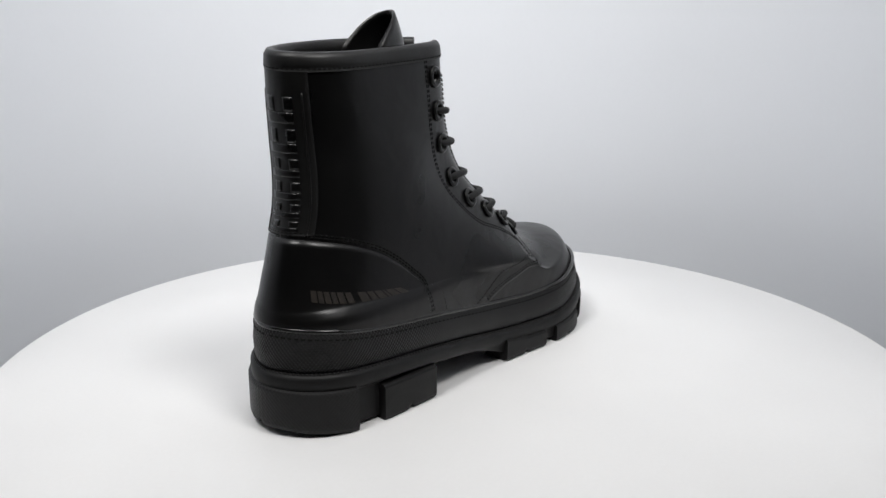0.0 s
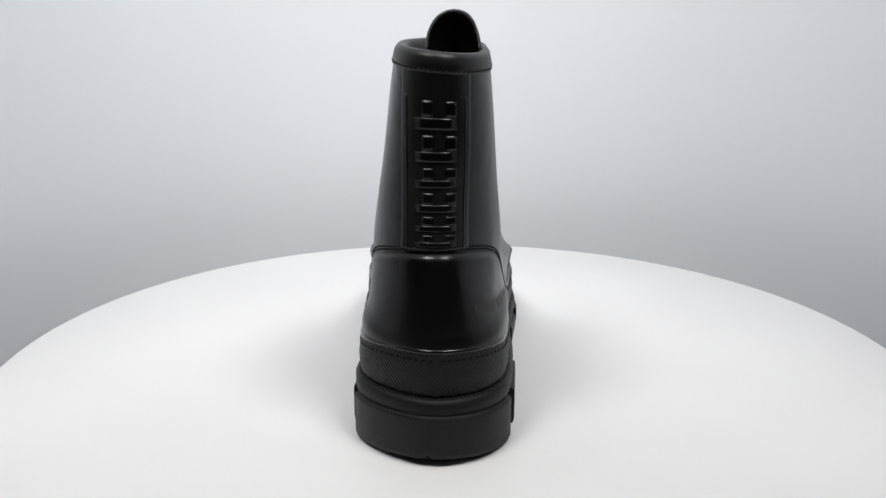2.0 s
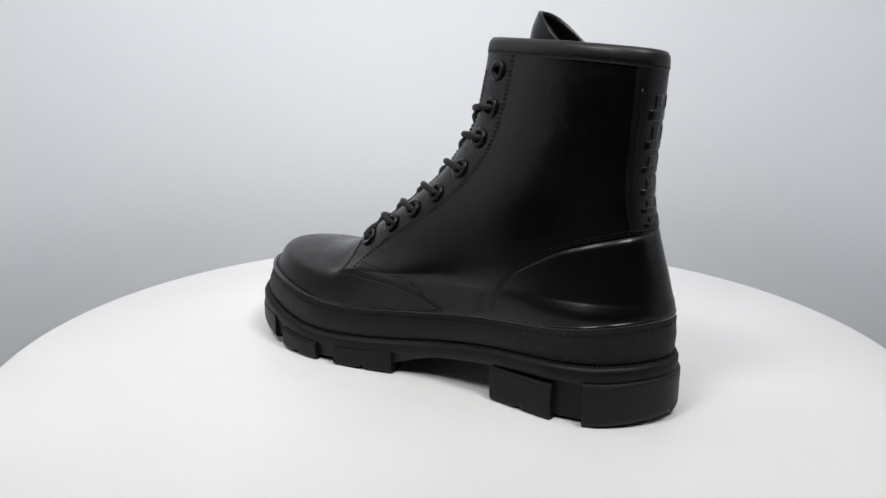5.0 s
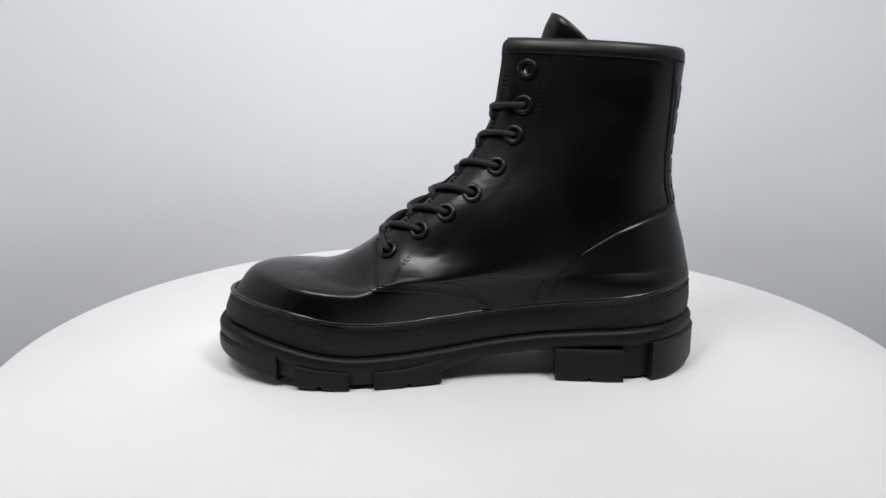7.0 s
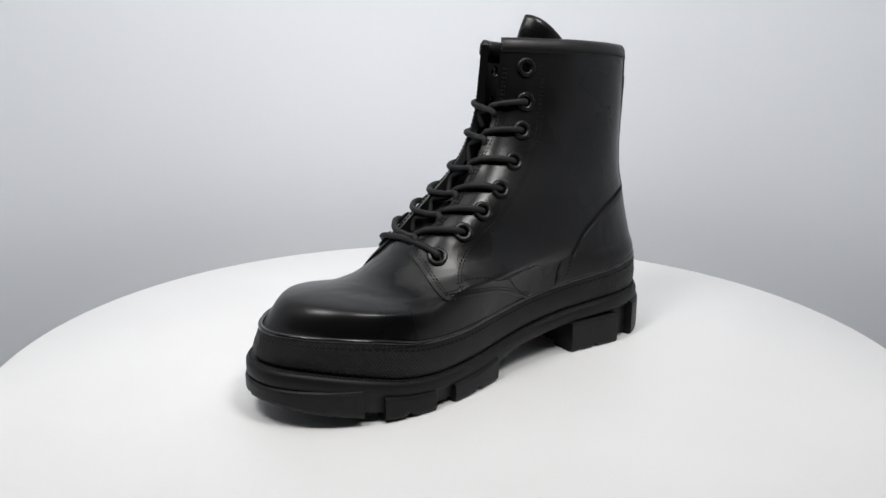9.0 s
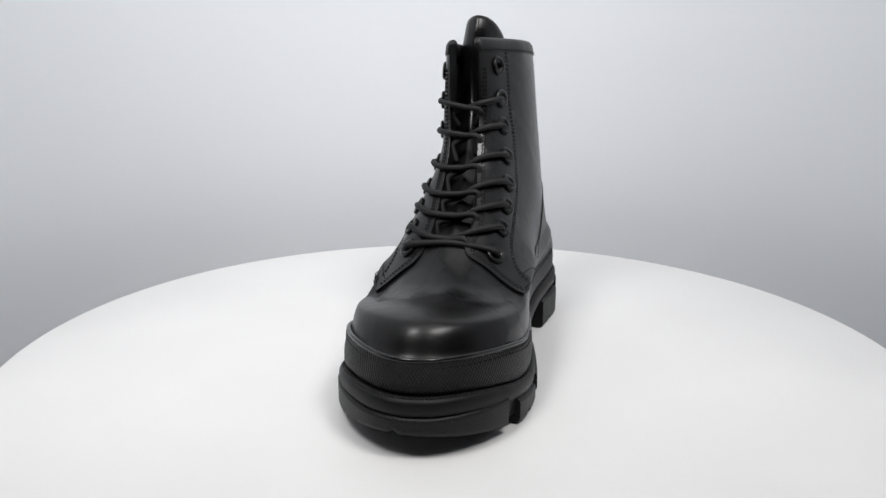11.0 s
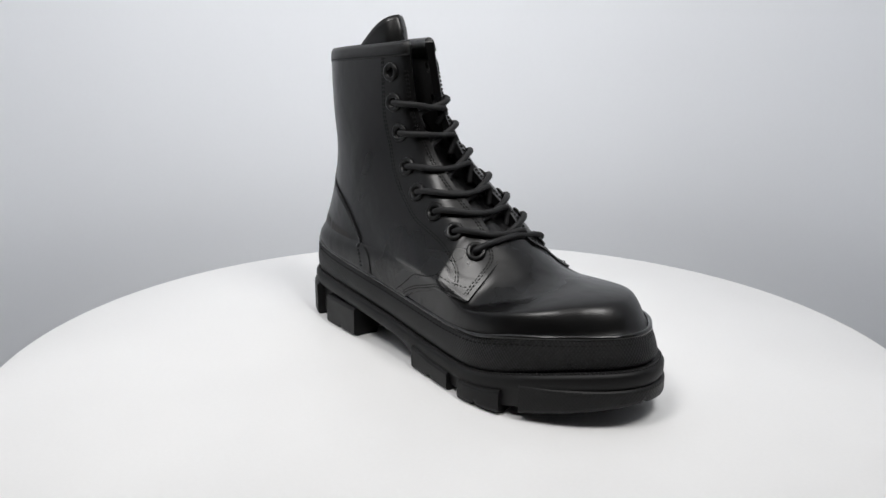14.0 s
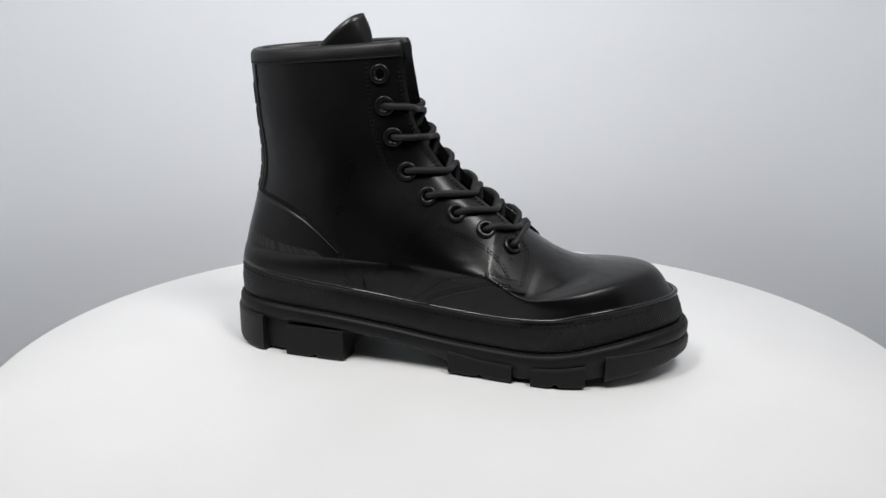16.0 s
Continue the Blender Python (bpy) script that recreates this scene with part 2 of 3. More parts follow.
# centre lines: back x, back z, front x, front z from collar to welt
SPINE = np.array([
    (-0.266, 0.378, -0.053, 0.3915), (-0.2635, 0.345, -0.049, 0.350), (-0.260, 0.300, -0.042, 0.305), (-0.2575, 0.260, -0.025, 0.270),
    (-0.2595, 0.228, 0.000, 0.236), (-0.2665, 0.200, 0.037, 0.204), (-0.2735, 0.175, 0.080, 0.172), (-0.2795, 0.155, 0.112, 0.149),
    (-0.2832, 0.140, 0.142, 0.1345), (-0.2855, 0.130, 0.175, 0.1292), (-0.287, 0.1255, 0.208, 0.1290), (-0.288, 0.121, 0.235, 0.1270),
    (-0.2887, 0.117, 0.2545, 0.1205), (-0.289, 0.1135, 0.2660, 0.1085), (FEATHER[F_BACK, 0], 0.110, FEATHER[F_FRONT, 0], 0.097)])
ROWS = np.linspace(0, 1, len(SPINE))
# outline across: back y, five on the outer side, front y, five on the inner side (front to back)
GIRTH_AT = np.array([0, 2, 3.3, 5, 7, 9, 11.5, 14]) / 14
GIRTH = np.array([
    (0.0060, 0.031, 0.044, 0.044, 0.030, 0.014, -0.006, -0.028, -0.036, -0.038, -0.036, -0.020),
    (0.0060, 0.037, 0.055, 0.056, 0.043, 0.027, 0.000, -0.027, -0.039, -0.045, -0.041, -0.022),
    (0.0062, 0.040, 0.062, 0.066, 0.055, 0.038, 0.007, -0.022, -0.036, -0.048, -0.042, -0.020),
    (0.0060, 0.043, 0.068, 0.078, 0.072, 0.057, 0.016, -0.027, -0.044, -0.053, -0.046, -0.022),
    (0.0060, 0.043, 0.073, 0.084, 0.0885, 0.069, 0.021, -0.034, -0.058, -0.057, -0.049, -0.025),
    (0.0058, 0.045, 0.075, 0.086, 0.105, 0.079, 0.025, -0.040, -0.066, -0.059, -0.051, -0.028),
    (0.0056, 0.050, 0.077, 0.087, 0.109, 0.093, 0.030, -0.041, -0.068, -0.060, -0.055, -0.035),
    (0.0055, 0.064, 0.080, 0.090, 0.1215, 0.097, 0.033, -0.044, -0.073, -0.062, -0.061, -0.047)])


def skin(s, phi):
    """The boot's outer skin: s from collar (0) to welt (1), phi round it in degrees: 0 heel, 90 outer side, 180 front, 270 inner side."""
    s, phi = np.broadcast_arrays(np.asarray(s, float), np.asarray(phi, float))
    sp = hermite(ROWS, SPINE, s)
    gi = hermite(GIRTH_AT, GIRTH, s)
    u = (1 - np.cos(np.radians(phi))) / 2
    k = (phi % 360) / 30
    i = np.floor(k).astype(int)
    f = k - i
    take = lambda j: np.take_along_axis(gi, ((i + j) % 12)[..., None], -1)[..., 0]
    p0, p1, p2, p3 = take(-1), take(0), take(1), take(2)
    y = 0.5 * (2 * p1 + (p2 - p0) * f + (2 * p0 - 5 * p1 + 4 * p2 - p3) * f**2 + (3 * p1 - p0 - 3 * p2 + p3) * f**3)
    x = sp[..., 0] + (sp[..., 2] - sp[..., 0]) * u
    w = np.clip((s - 0.80) / 0.20, 0, 1)
    w = w * w * (3 - 2 * w)
    # the heel flares evenly to the welt
    hc = np.clip((np.cos(np.radians(phi)) - 0.1) / 0.5, 0, 1)
    late = 0.17 * np.clip(np.sin(np.radians(phi)), 0, 1) * np.clip(x / 0.08, 0, 1)
    wy = np.clip((s - 0.46 - late) / (0.41 - 0.2 * late), 0, 1)
    wh = np.clip((s - 0.31) / 0.55, 0, 1)
    wy = (1 - hc) * wy * wy * (3 - 2 * wy) + hc * wh**np.where(np.sin(np.radians(phi)) < 0, 1.15 - 0.5 * np.sin(np.radians(phi)), 1.15)
    y = y + wy * (np.interp(phi % 360, FEATHER_A, FEATHER_Y) - y)
    z = sp[..., 1] + (sp[..., 3] - sp[..., 1]) * u
    sag = 0.010 * np.clip((s - 0.55) / 0.35, 0, 1)
    z = z - (1 - w) * sag * np.exp(-((x - 0.085) / 0.09)**2)
    z = z + w * (level(PIPE_Z, x) - z)
    # the collar leans a little to the inner side
    z = z + 0.1 * y * np.clip(1 - s / 0.2, 0, 1)
    # the vamp is arched across
    z = z - 0.0125 * np.clip((x - 0.06) / 0.05, 0, 1) * np.clip((1 - s) / 0.35, 0, 1) * ((y - 0.036) / 0.07)**2
    return np.stack([x, y, z], -1)


def skin_normal(s, phi):
    e = 1e-3
    s = np.clip(s, e, 1 - e)
    du = skin(s + e, phi) - skin(s - e, phi)
    dp = skin(s, phi + 0.5) - skin(s, phi - 0.5)
    return unit(np.cross(dp, du))


_S, _P = np.meshgrid(np.linspace(0, 1, 300), np.arange(0, 360, 0.75), indexing="ij")
_G = skin(_S, _P)


def locate(x, y, z):
    """The place (s, phi) on the skin nearest to a point."""
    k = np.argmin(((_G - np.array((x, y, z)))**2).sum(-1))
    return _S.flat[k], _P.flat[k]


def locate_side(x, z, side):
    """The place (s, phi) on the outer (1) or inner (-1) side, seen square from that side."""
    d = (_G[..., 0] - x)**2 + (_G[..., 2] - z)**2 + np.where((_P < 180) == (side > 0), 0, 1)
    k = np.argmin(d)
    return _S.flat[k], _P.flat[k]


def on(s, phi, off=0.0):
    return skin(s, phi) + off * skin_normal(s, phi)


def shell(name, s, phi, off, mat, parent, label="", depth=-0.007, rim=True, holes=()):
    """A patch of leather lying on the skin: grids of s and phi, raised by off, its edges turned in to depth."""
    nu, nv = s.shape
    n = skin_normal(s, phi)
    base = skin(s, phi)
    lift = off * np.clip((1 - s) / 0.05, 0.1, 1)[..., None]
    v = [base + lift * n]
    faces = grid_faces(nu, nv)
    if len(holes):
        g = v[0].reshape(-1, 3)
        mid = g[np.array(faces)].mean(1)
        near = np.min([np.linalg.norm(mid - h, axis=1) for h in holes], axis=0)
        faces = [f for f, d in zip(faces, near) if d > HOLE_R]
    flat = v[0].reshape(-1, 3)
    if rim:
        ring = [(i, 0) for i in range(nu)] + [(nu - 1, j) for j in range(1, nv)] + [(i, nv - 1) for i in range(nu - 2, -1, -1)] + [(0, j) for j in range(nv - 2, 0, -1)]
        extra = []
        m = len(ring)
        for k in (0, 1):
            extra += [base[i, j] + (lift[i, j] - 0.0012 if k == 0 else min(depth, lift[i, j, 0] - 0.002)) * n[i, j] for i, j in ring]
        flat = np.concatenate([flat, np.array(extra)])
        idx = [i * nv + j for i, j in ring]
        for k in range(m):
            q = (k + 1) % m
            faces.append((idx[k], idx[q], nu * nv + q, nu * nv + k))
            faces.append((nu * nv + k, nu * nv + q, nu * nv + m + q, nu * nv + m + k))
    return mesh_object(name, flat * SCALE, faces, mat, parent, label)


def stitches(name, points, normals, parent, length=0.0040, gap=0.0012, thick=0.0008, mat=None):
    """A row of single thread stitches along points on a surface (boot units)."""
    p = np.asarray(points)
    s = np.concatenate([[0], np.cumsum(np.linalg.norm(np.diff(p, axis=0), axis=1))])
    q = np.arange(0.001, s[-1] - length, length + gap)
    at = lambda d, arr: np.stack([np.interp(d, s, arr[:, i]) for i in range(3)], -1)
    a, b = at(q, p), at(q + length, p)
    n = unit(at(q + length / 2, np.asarray(normals)))
    t = unit(b - a)
    w = np.cross(n, t) * thick
    h = n * thick * 0.55
    verts, faces = [], []
    for i in range(len(q)):
        m = (a[i] + b[i]) / 2
        k = len(verts)
        verts += [a[i] + w[i] - h[i], a[i] - w[i] - h[i], b[i] - w[i] - h[i], b[i] + w[i] - h[i]]
        f = 0.62
        verts += [m + (a[i] - m) * f + w[i] * 0.6 + h[i], m + (a[i] - m) * f - w[i] * 0.6 + h[i], m + (b[i] - m) * f - w[i] * 0.6 + h[i], m + (b[i] - m) * f + w[i] * 0.6 + h[i]]
        faces += [(k + 4, k + 5, k + 6, k + 7), (k, k + 1, k + 5, k + 4), (k + 1, k + 2, k + 6, k + 5), (k + 2, k + 3, k + 7, k + 6), (k + 3, k, k + 4, k + 7)]
    return mesh_object(name, np.array(verts) * SCALE, faces, mat or THREAD, parent)


def ring(inset, zs):
    xy = OUT - (np.zeros(len(OUT)) + inset)[:, None] * OUT_N
    return np.concatenate([xy, zs[:, None]], 1)


def ring_loft(name, rings, mat, parent, label="", caps=(False, False)):
    n, m = len(OUT), len(rings)
    v = np.concatenate(rings)
    arc = np.linspace(0, 1.55 * SCALE, n, endpoint=False)
    uvs = [(arc[k % n], v[k][2] * SCALE) for k in range(len(v))]
    faces = grid_faces(m, n, False, True)
    if caps[0]:
        faces.append(tuple(range(n)))
    if caps[1]:
        faces.append(tuple((m - 1) * n + k for k in range(n)))
    ob = mesh_object(name, v * SCALE, faces, mat, parent, label, uvs=uvs)
    layer = ob.data.uv_layers["UVMap"]
    for poly in ob.data.polygons:
        us = [layer.data[k].uv[0] for k in poly.loop_indices]
        if len(us) == 4 and max(us) - min(us) > 0.4:
            for k in poly.loop_indices:
                if layer.data[k].uv[0] < 0.1:
                    layer.data[k].uv[0] += 1.55 * SCALE
    return ob


def lug(parent, a, b, top, proud=0.003, deep=0.034, mat=None):
    """One tread block along the outline from index a to b."""
    idx = [k % len(OUT) for k in range(a, b + 1)]
    xy, nn = OUT[idx], OUT_N[idx]
    zb = level(LUG_Z, xy[:, 0])
    if len(idx) > 8:
        zb[len(idx) // 2] += 0.0045
    zt = np.full(len(idx), top) if np.isscalar(top) else np.interp(np.linspace(0, 1, len(idx)), np.linspace(0, 1, len(top)), top)
    prof = [(-deep, 0, 0.0), (-0.004, 0, 0.0), (proud - 0.001, 0, 0.0025), (proud, 0, 0.006), (proud, 1, -0.003), (proud - 0.001, 1, -0.001), (-0.001, 1, 0.0005), (-deep, 1, 0.001)]
    v = []
    for i in range(len(idx)):
        for o, up, dz in prof:
            p = xy[i] + o * nn[i]
            v.append((p[0], p[1], (zt[i] if up else zb[i]) + dz))
    m = len(prof)
    faces = grid_faces(len(idx), m, False, True) + [tuple(range(m))[::-1], tuple((len(idx) - 1) * m + k for k in range(m))]
    uvs = [(0.0065 * (k // m) * SCALE, v[k][2] * SCALE) for k in range(len(v))]
    return mesh_object("lug", np.array(v) * SCALE, faces, mat or RUBBER, parent, smooth=False, uvs=uvs)


def outline_index(x, side):
    d = np.abs(OUT[:, 0] - x) + np.where((OUT[:, 1] > 0.012) == (side > 0), 0, 1)
    return int(np.argmin(d))


def make_sole(boot):
    x = OUT[:, 0]
    zg, zp, zb = level(GROOVE_Z, x), level(PIPE_Z, x), level(BASE_Z, x)
    sole = ring_loft("outsole", [ring(0.03, zb), ring(0.006, zb), ring(0.0035, zb + 0.002), ring(0.0025, zg - 0.019), ring(0.0005, zg - 0.0165),
                                 ring(0.0, zg - 0.013), ring(0.0, zg - 0.006), ring(0.0018, zg - 0.0025), ring(0.005, zg - 0.001), ring(0.03, zg - 0.001)],
                     RUBBER, boot, "chunky black rubber outsole", (True, True))
    # heel core between the tread blocks
    keep = [k for k in range(len(OUT)) if OUT[k, 0] < -0.126]
    keep = sorted(keep, key=lambda k: (k - len(OUT) if k > len(OUT) // 2 else k))
    xy = OUT[keep] - 0.0075 * OUT_N[keep]
    m = len(keep)
    v = [(p[0], p[1], z) for z in (0.004, 0.044) for p in xy]
    mesh_object("heel_core", np.array(v) * SCALE, [tuple(range(m)), tuple(range(m, 2 * m))] + grid_faces(2, m, False, True), RUBBER, sole, smooth=False)
    n = len(OUT)
    for side in (1, -1):
        at = lambda xx: outline_index(xx, side)
        for x0, x1, top in ((-0.204, -0.121, 0.0395), (0.014, 0.092, (0.030, 0.0235, 0.022)), (0.118, 0.178, (0.0225, 0.0245, 0.029))):
            a, b = at(x0), at(x1)
            lug(sole, min(a, b), max(a, b), top if np.isscalar(top) or side > 0 else top[::-1])
    a, b = outline_index(-0.238, -1), outline_index(-0.238, 1)
    lug(sole, a, b + n, (0.0475, 0.0515, 0.0475), deep=0.05, mat=FAINT)
    a, b = outline_index(0.2, 1), outline_index(0.2, -1)
    lug(sole, a, b, (0.041, 0.0425, 0.044, 0.0425, 0.041), proud=0.0015, deep=0.05, mat=FAINT)
    # stitched ridge on the welt
    pts = ring(0.0045, zg - 0.0005)
    nrm = np.concatenate([OUT_N * 0.6, np.full((n, 1), 0.8)], 1)
    stitches("welt_stitching", np.concatenate([pts, pts[:1]]), np.concatenate([nrm, nrm[:1]]), boot, 0.0034, 0.0012, 0.0013, RUBBER)
    low, high = inset_at(x)
    ring_loft("midsole_band", [ring(0.02, zg - 0.0008), ring(low + 0.003, zg - 0.0005), ring(low + 0.002, zg + 0.001), ring(low, zg + 0.006), ring(0.55 * low + 0.45 * high - 0.002, (zg + zp) / 2 - 0.002),
                               ring(high - 0.0015, zp - 0.004), ring(high - 0.0005, zp - 0.001), ring(high + 0.002, zp + 0.0005), ring(high + 0.015, zp + 0.0005)], KNURL, boot, "finely knurled black rubber midsole band")
    pts = ring(high - 0.0021, zp - 0.0068)
    nrm = np.concatenate([OUT_N, np.zeros((n, 1))], 1)
    stitches("band_stitching", np.concatenate([pts, pts[:1]]), np.concatenate([nrm, nrm[:1]]), boot, 0.005, 0.002, 0.0009)
    tube("piping", ring(high + 0.0012, zp + 0.0008) * SCALE, 0.0030 * SCALE, PATENT, boot, "glossy black leather piping", 10, True)


def edge_table(points):
    """(s, phi) knots of a front edge, from collar to tip."""
    k = np.array([locate(*p) for p in points])
    k[0, 0] = 0.0
    k[:, 0] = np.maximum.accumulate(k[:, 0] + np.arange(len(k)) * 1e-5)
    return k


FRONT = {
    1: edge_table([(-0.061, 0.012, 0.396), (-0.056, 0.014, 0.345), (-0.045, 0.018, 0.30), (-0.014, 0.026, 0.255), (0.015, 0.034, 0.218), (0.05, 0.042, 0.189),
                   (0.094, 0.046, 0.156), (0.096, 0.065, 0.145), (0.096, 0.083, 0.131), (0.094, 0.098, 0.122), (0.087, 0.116, 0.117)]),
    -1: edge_table([(-0.055, -0.029, 0.395), (-0.049, -0.027, 0.345), (-0.040, -0.023, 0.30), (-0.012, -0.016, 0.255), (0.015, -0.010, 0.22), (0.052, -0.005, 0.19),
                    (0.092, -0.008, 0.157), (0.100, -0.014, 0.146), (0.105, -0.029, 0.132), (0.106, -0.047, 0.120), (0.104, -0.064, 0.108)])}


def front_phi(side, s):
    k = FRONT[side]
    return hermite(k[:, 0], k[:, 1], s)


# lower edge of each quarter as (s, phi), from its tip to the welt
LOWER = {1: ((0.792, 113.0), (0.816, 108.0), (0.836, 101.3), (0.853, 96.8), (0.876, 92.2), (0.903, 87.8), (0.946, 83.3), (1.0, 81.0)),
         -1: ((0.692, 235.5), (0.736, 241.5), (0.815, 250.5), (0.856, 257.25), (0.885, 263.25), (0.923, 268.5), (0.965, 271.2), (1.0, 272.5))}


def lower_table(side):
    k = [tuple(FRONT[side][-1])] + list(LOWER[side])
    phi = np.array([p if side > 0 else 360 - p for s, p in k])
    return phi, np.array([s for s, p in k])


def lower_s(side, phi):
    """Lower edge of the quarter: s for an angle measured from the heel."""
    p, s = lower_table(side)
    o = np.argsort(p)
    p, s = p[o], s[o]
    fine = np.linspace(p[0], p[-1], 400)
    flat = np.interp(fine, p, s)
    k = np.exp(-(np.arange(-14, 15) / 6.0)**2 / 2)
    flat = np.convolve(np.pad(flat, 14, mode="edge"), k / k.sum(), "valid")
    keep = np.clip((p[-1] - fine) / 2.5, 0, 1)
    return np.where(phi < p[0], 1.0, np.interp(phi, fine, keep * flat + (1 - keep) * np.interp(fine, p, s)))


EYELETS = {
    1: ((-0.0859, 0.0267, 0.3587), (-0.08, 0.0359, 0.3193), (-0.0699, 0.0409, 0.2843), (-0.0508, 0.0502, 0.2486), (-0.0232, 0.0597, 0.2182), (0.008, 0.0666, 0.1969), (0.0391, 0.0716, 0.1772), (0.0756, 0.0723, 0.1544)),
    -1: ((-0.0819, -0.0347, 0.3539), (-0.076, -0.0365, 0.3172), (-0.0654, -0.0361, 0.2801), (-0.0494, -0.0322, 0.2371), (-0.0226, -0.0335, 0.2084), (0.0127, -0.0337, 0.1894), (0.0459, -0.0317, 0.1697), (0.0782, -0.0275, 0.1525))}


HOLE_R = 0.0072


def make_quarter(boot, side):
    na, nb = 260, 150
    holes = [on(*locate(*p), 0.0028) for p in EYELETS[side]]
    inner = [on(*locate(*p), -0.007) for p in EYELETS[side]]
    tip_s, tip_p = FRONT[side][-1]
    tip = tip_p if side > 0 else 360 - tip_p
    a = np.linspace(0, 1, na)**1.9
    end = lower_s(side, tip * (1 - a))
    end[0] = tip_s
    end[end > 0.985] = 1.0
    b = np.linspace(0, 1, nb)
    s = b[None, :] * end[:, None]
    edge = front_phi(side, np.minimum(s, tip_s))
    edge = edge if side > 0 else 360 - edge
    ang = (1 - a)[:, None] * edge
    shell("quarter", s, ang if side > 0 else 360 - ang, 0.0028, LEATHER, boot, "smooth black leather side panel", holes=holes)
    # lining behind it
    s2 = np.linspace(0, 0.62, 110)[None, :] * np.ones((110, 1))
    edge = front_phi(side, s2)
    edge = (edge if side > 0 else 360 - edge) - 0.5
    ang = np.linspace(1, 0, 110)[:, None] * edge
    shell("lining", s2, ang if side > 0 else 360 - ang, -0.007, LINING, boot, "dark inner lining", rim=False, holes=inner)


def sign_phi(side, phi):
    return phi if side > 0 else 360 - phi


FACING = {1: ((-0.108, 0.384), (-0.105, 0.345), (-0.097, 0.307), (-0.088, 0.275), (-0.067, 0.242), (-0.031, 0.205), (0.008, 0.178), (0.038, 0.158), (0.0555, 0.142), (0.0643, 0.1304), (0.0656, 0.1215)),
          -1: ((-0.0985, 0.378), (-0.0957, 0.335), (-0.0928, 0.3015), (-0.084, 0.268), (-0.0687, 0.231), (-0.040, 0.2016), (-0.0136, 0.1815), (0.010, 0.172), (0.031, 0.163), (0.048, 0.1545), (0.061, 0.146), (0.070, 0.1385), (0.076, 0.131), (0.085, 0.116))}


def seam(name, knots, boot, lift, shifts, n=160, **kw):
    """Parallel rows of stitches along knots (s, phi), shifted sideways on the skin."""
    k = np.array(knots)
    q = np.linspace(0, 1, len(k))
    d = hermite(q, k, np.linspace(0, 1, n))
    p = on(d[:, 0], d[:, 1], lift)
    nn = skin_normal(d[:, 0], d[:, 1])
    t = unit(np.gradient(p, axis=0))
    w = np.cross(nn, t)
    for sh in shifts:
        stitches(name, p + sh * w, nn, boot, **kw)


def make_seams(boot, side):
    face = [locate_side(x, z, side) for x, z in FACING[side]]
    seam("facing_stitching", face, boot, 0.0030, (-0.0016, 0.0016))
    k = FRONT[side]
    s = np.linspace(0.055, k[-1, 0] - 0.02, 60)
    p = front_phi(side, s)
    inward = 1 if side > 0 else -1
    seam("edge_stitching", np.stack([s, p], -1), boot, 0.0030, (inward * 0.0058, inward * 0.0088), 240)
    low = [tuple(FRONT[side][-1])] + list(LOWER[side])
    seam("vamp_stitching", low[:-1] + [(0.965, low[-1][1] * 0.4 + low[-2][1] * 0.6)], boot, 0.0028, [side * d for d in (0.0035, 0.0065)])
    rise = {1: ((0.619, 126.0), (0.614, 119.0), (0.64, 111.0), (0.753, 97.5), (0.868, 88.6), (0.916, 84.6), (0.955, 81.5)),
            -1: ((0.590, 222.0), (0.607, 230.25), (0.652, 242.25), (0.780, 259.0), (0.863, 267.75), (0.92, 273.2), (0.955, 275.5))}
    seam("vamp_stitching", rise[side], boot, 0.0029, (0.0,))


COUNTER = ((-0.2438, 0.1945), (-0.212, 0.187), (-0.19, 0.178), (-0.169, 0.166), (-0.150, 0.153), (-0.137, 0.140), (-0.128, 0.125), (-0.122, 0.110), (-0.117, 0.098), (-0.114, 0.090))


COUNTER_INNER = ((-0.242, 0.1965), (-0.2124, 0.1885), (-0.1861, 0.178), (-0.1603, 0.162), (-0.1408, 0.1435), (-0.129, 0.123), (-0.122, 0.105), (-0.119, 0.090))


def counter_edge():
    """(s, phi) of the counter's upper edge, from the inner side round the heel to the outer side; phi from -180 to 180."""
    outer = [locate_side(x, z, 1) for x, z in COUNTER]
    inner = [locate_side(x, z, -1) for x, z in COUNTER_INNER]
    back = locate(-0.271, 0.0063, 0.2015)
    k = [(s, p - 360) for s, p in inner[::-1]] + [(back[0], 0.0)] + [(s, p) for s, p in outer]
    k = np.array(k)
    q = np.concatenate([[0], np.cumsum(np.hypot(np.diff(k[:, 0]) * 200, np.diff(k[:, 1])))])
    d = hermite(q / q[-1], k, np.linspace(0, 1, 90))
    d[0, 0] = d[-1, 0] = 0.995
    return d


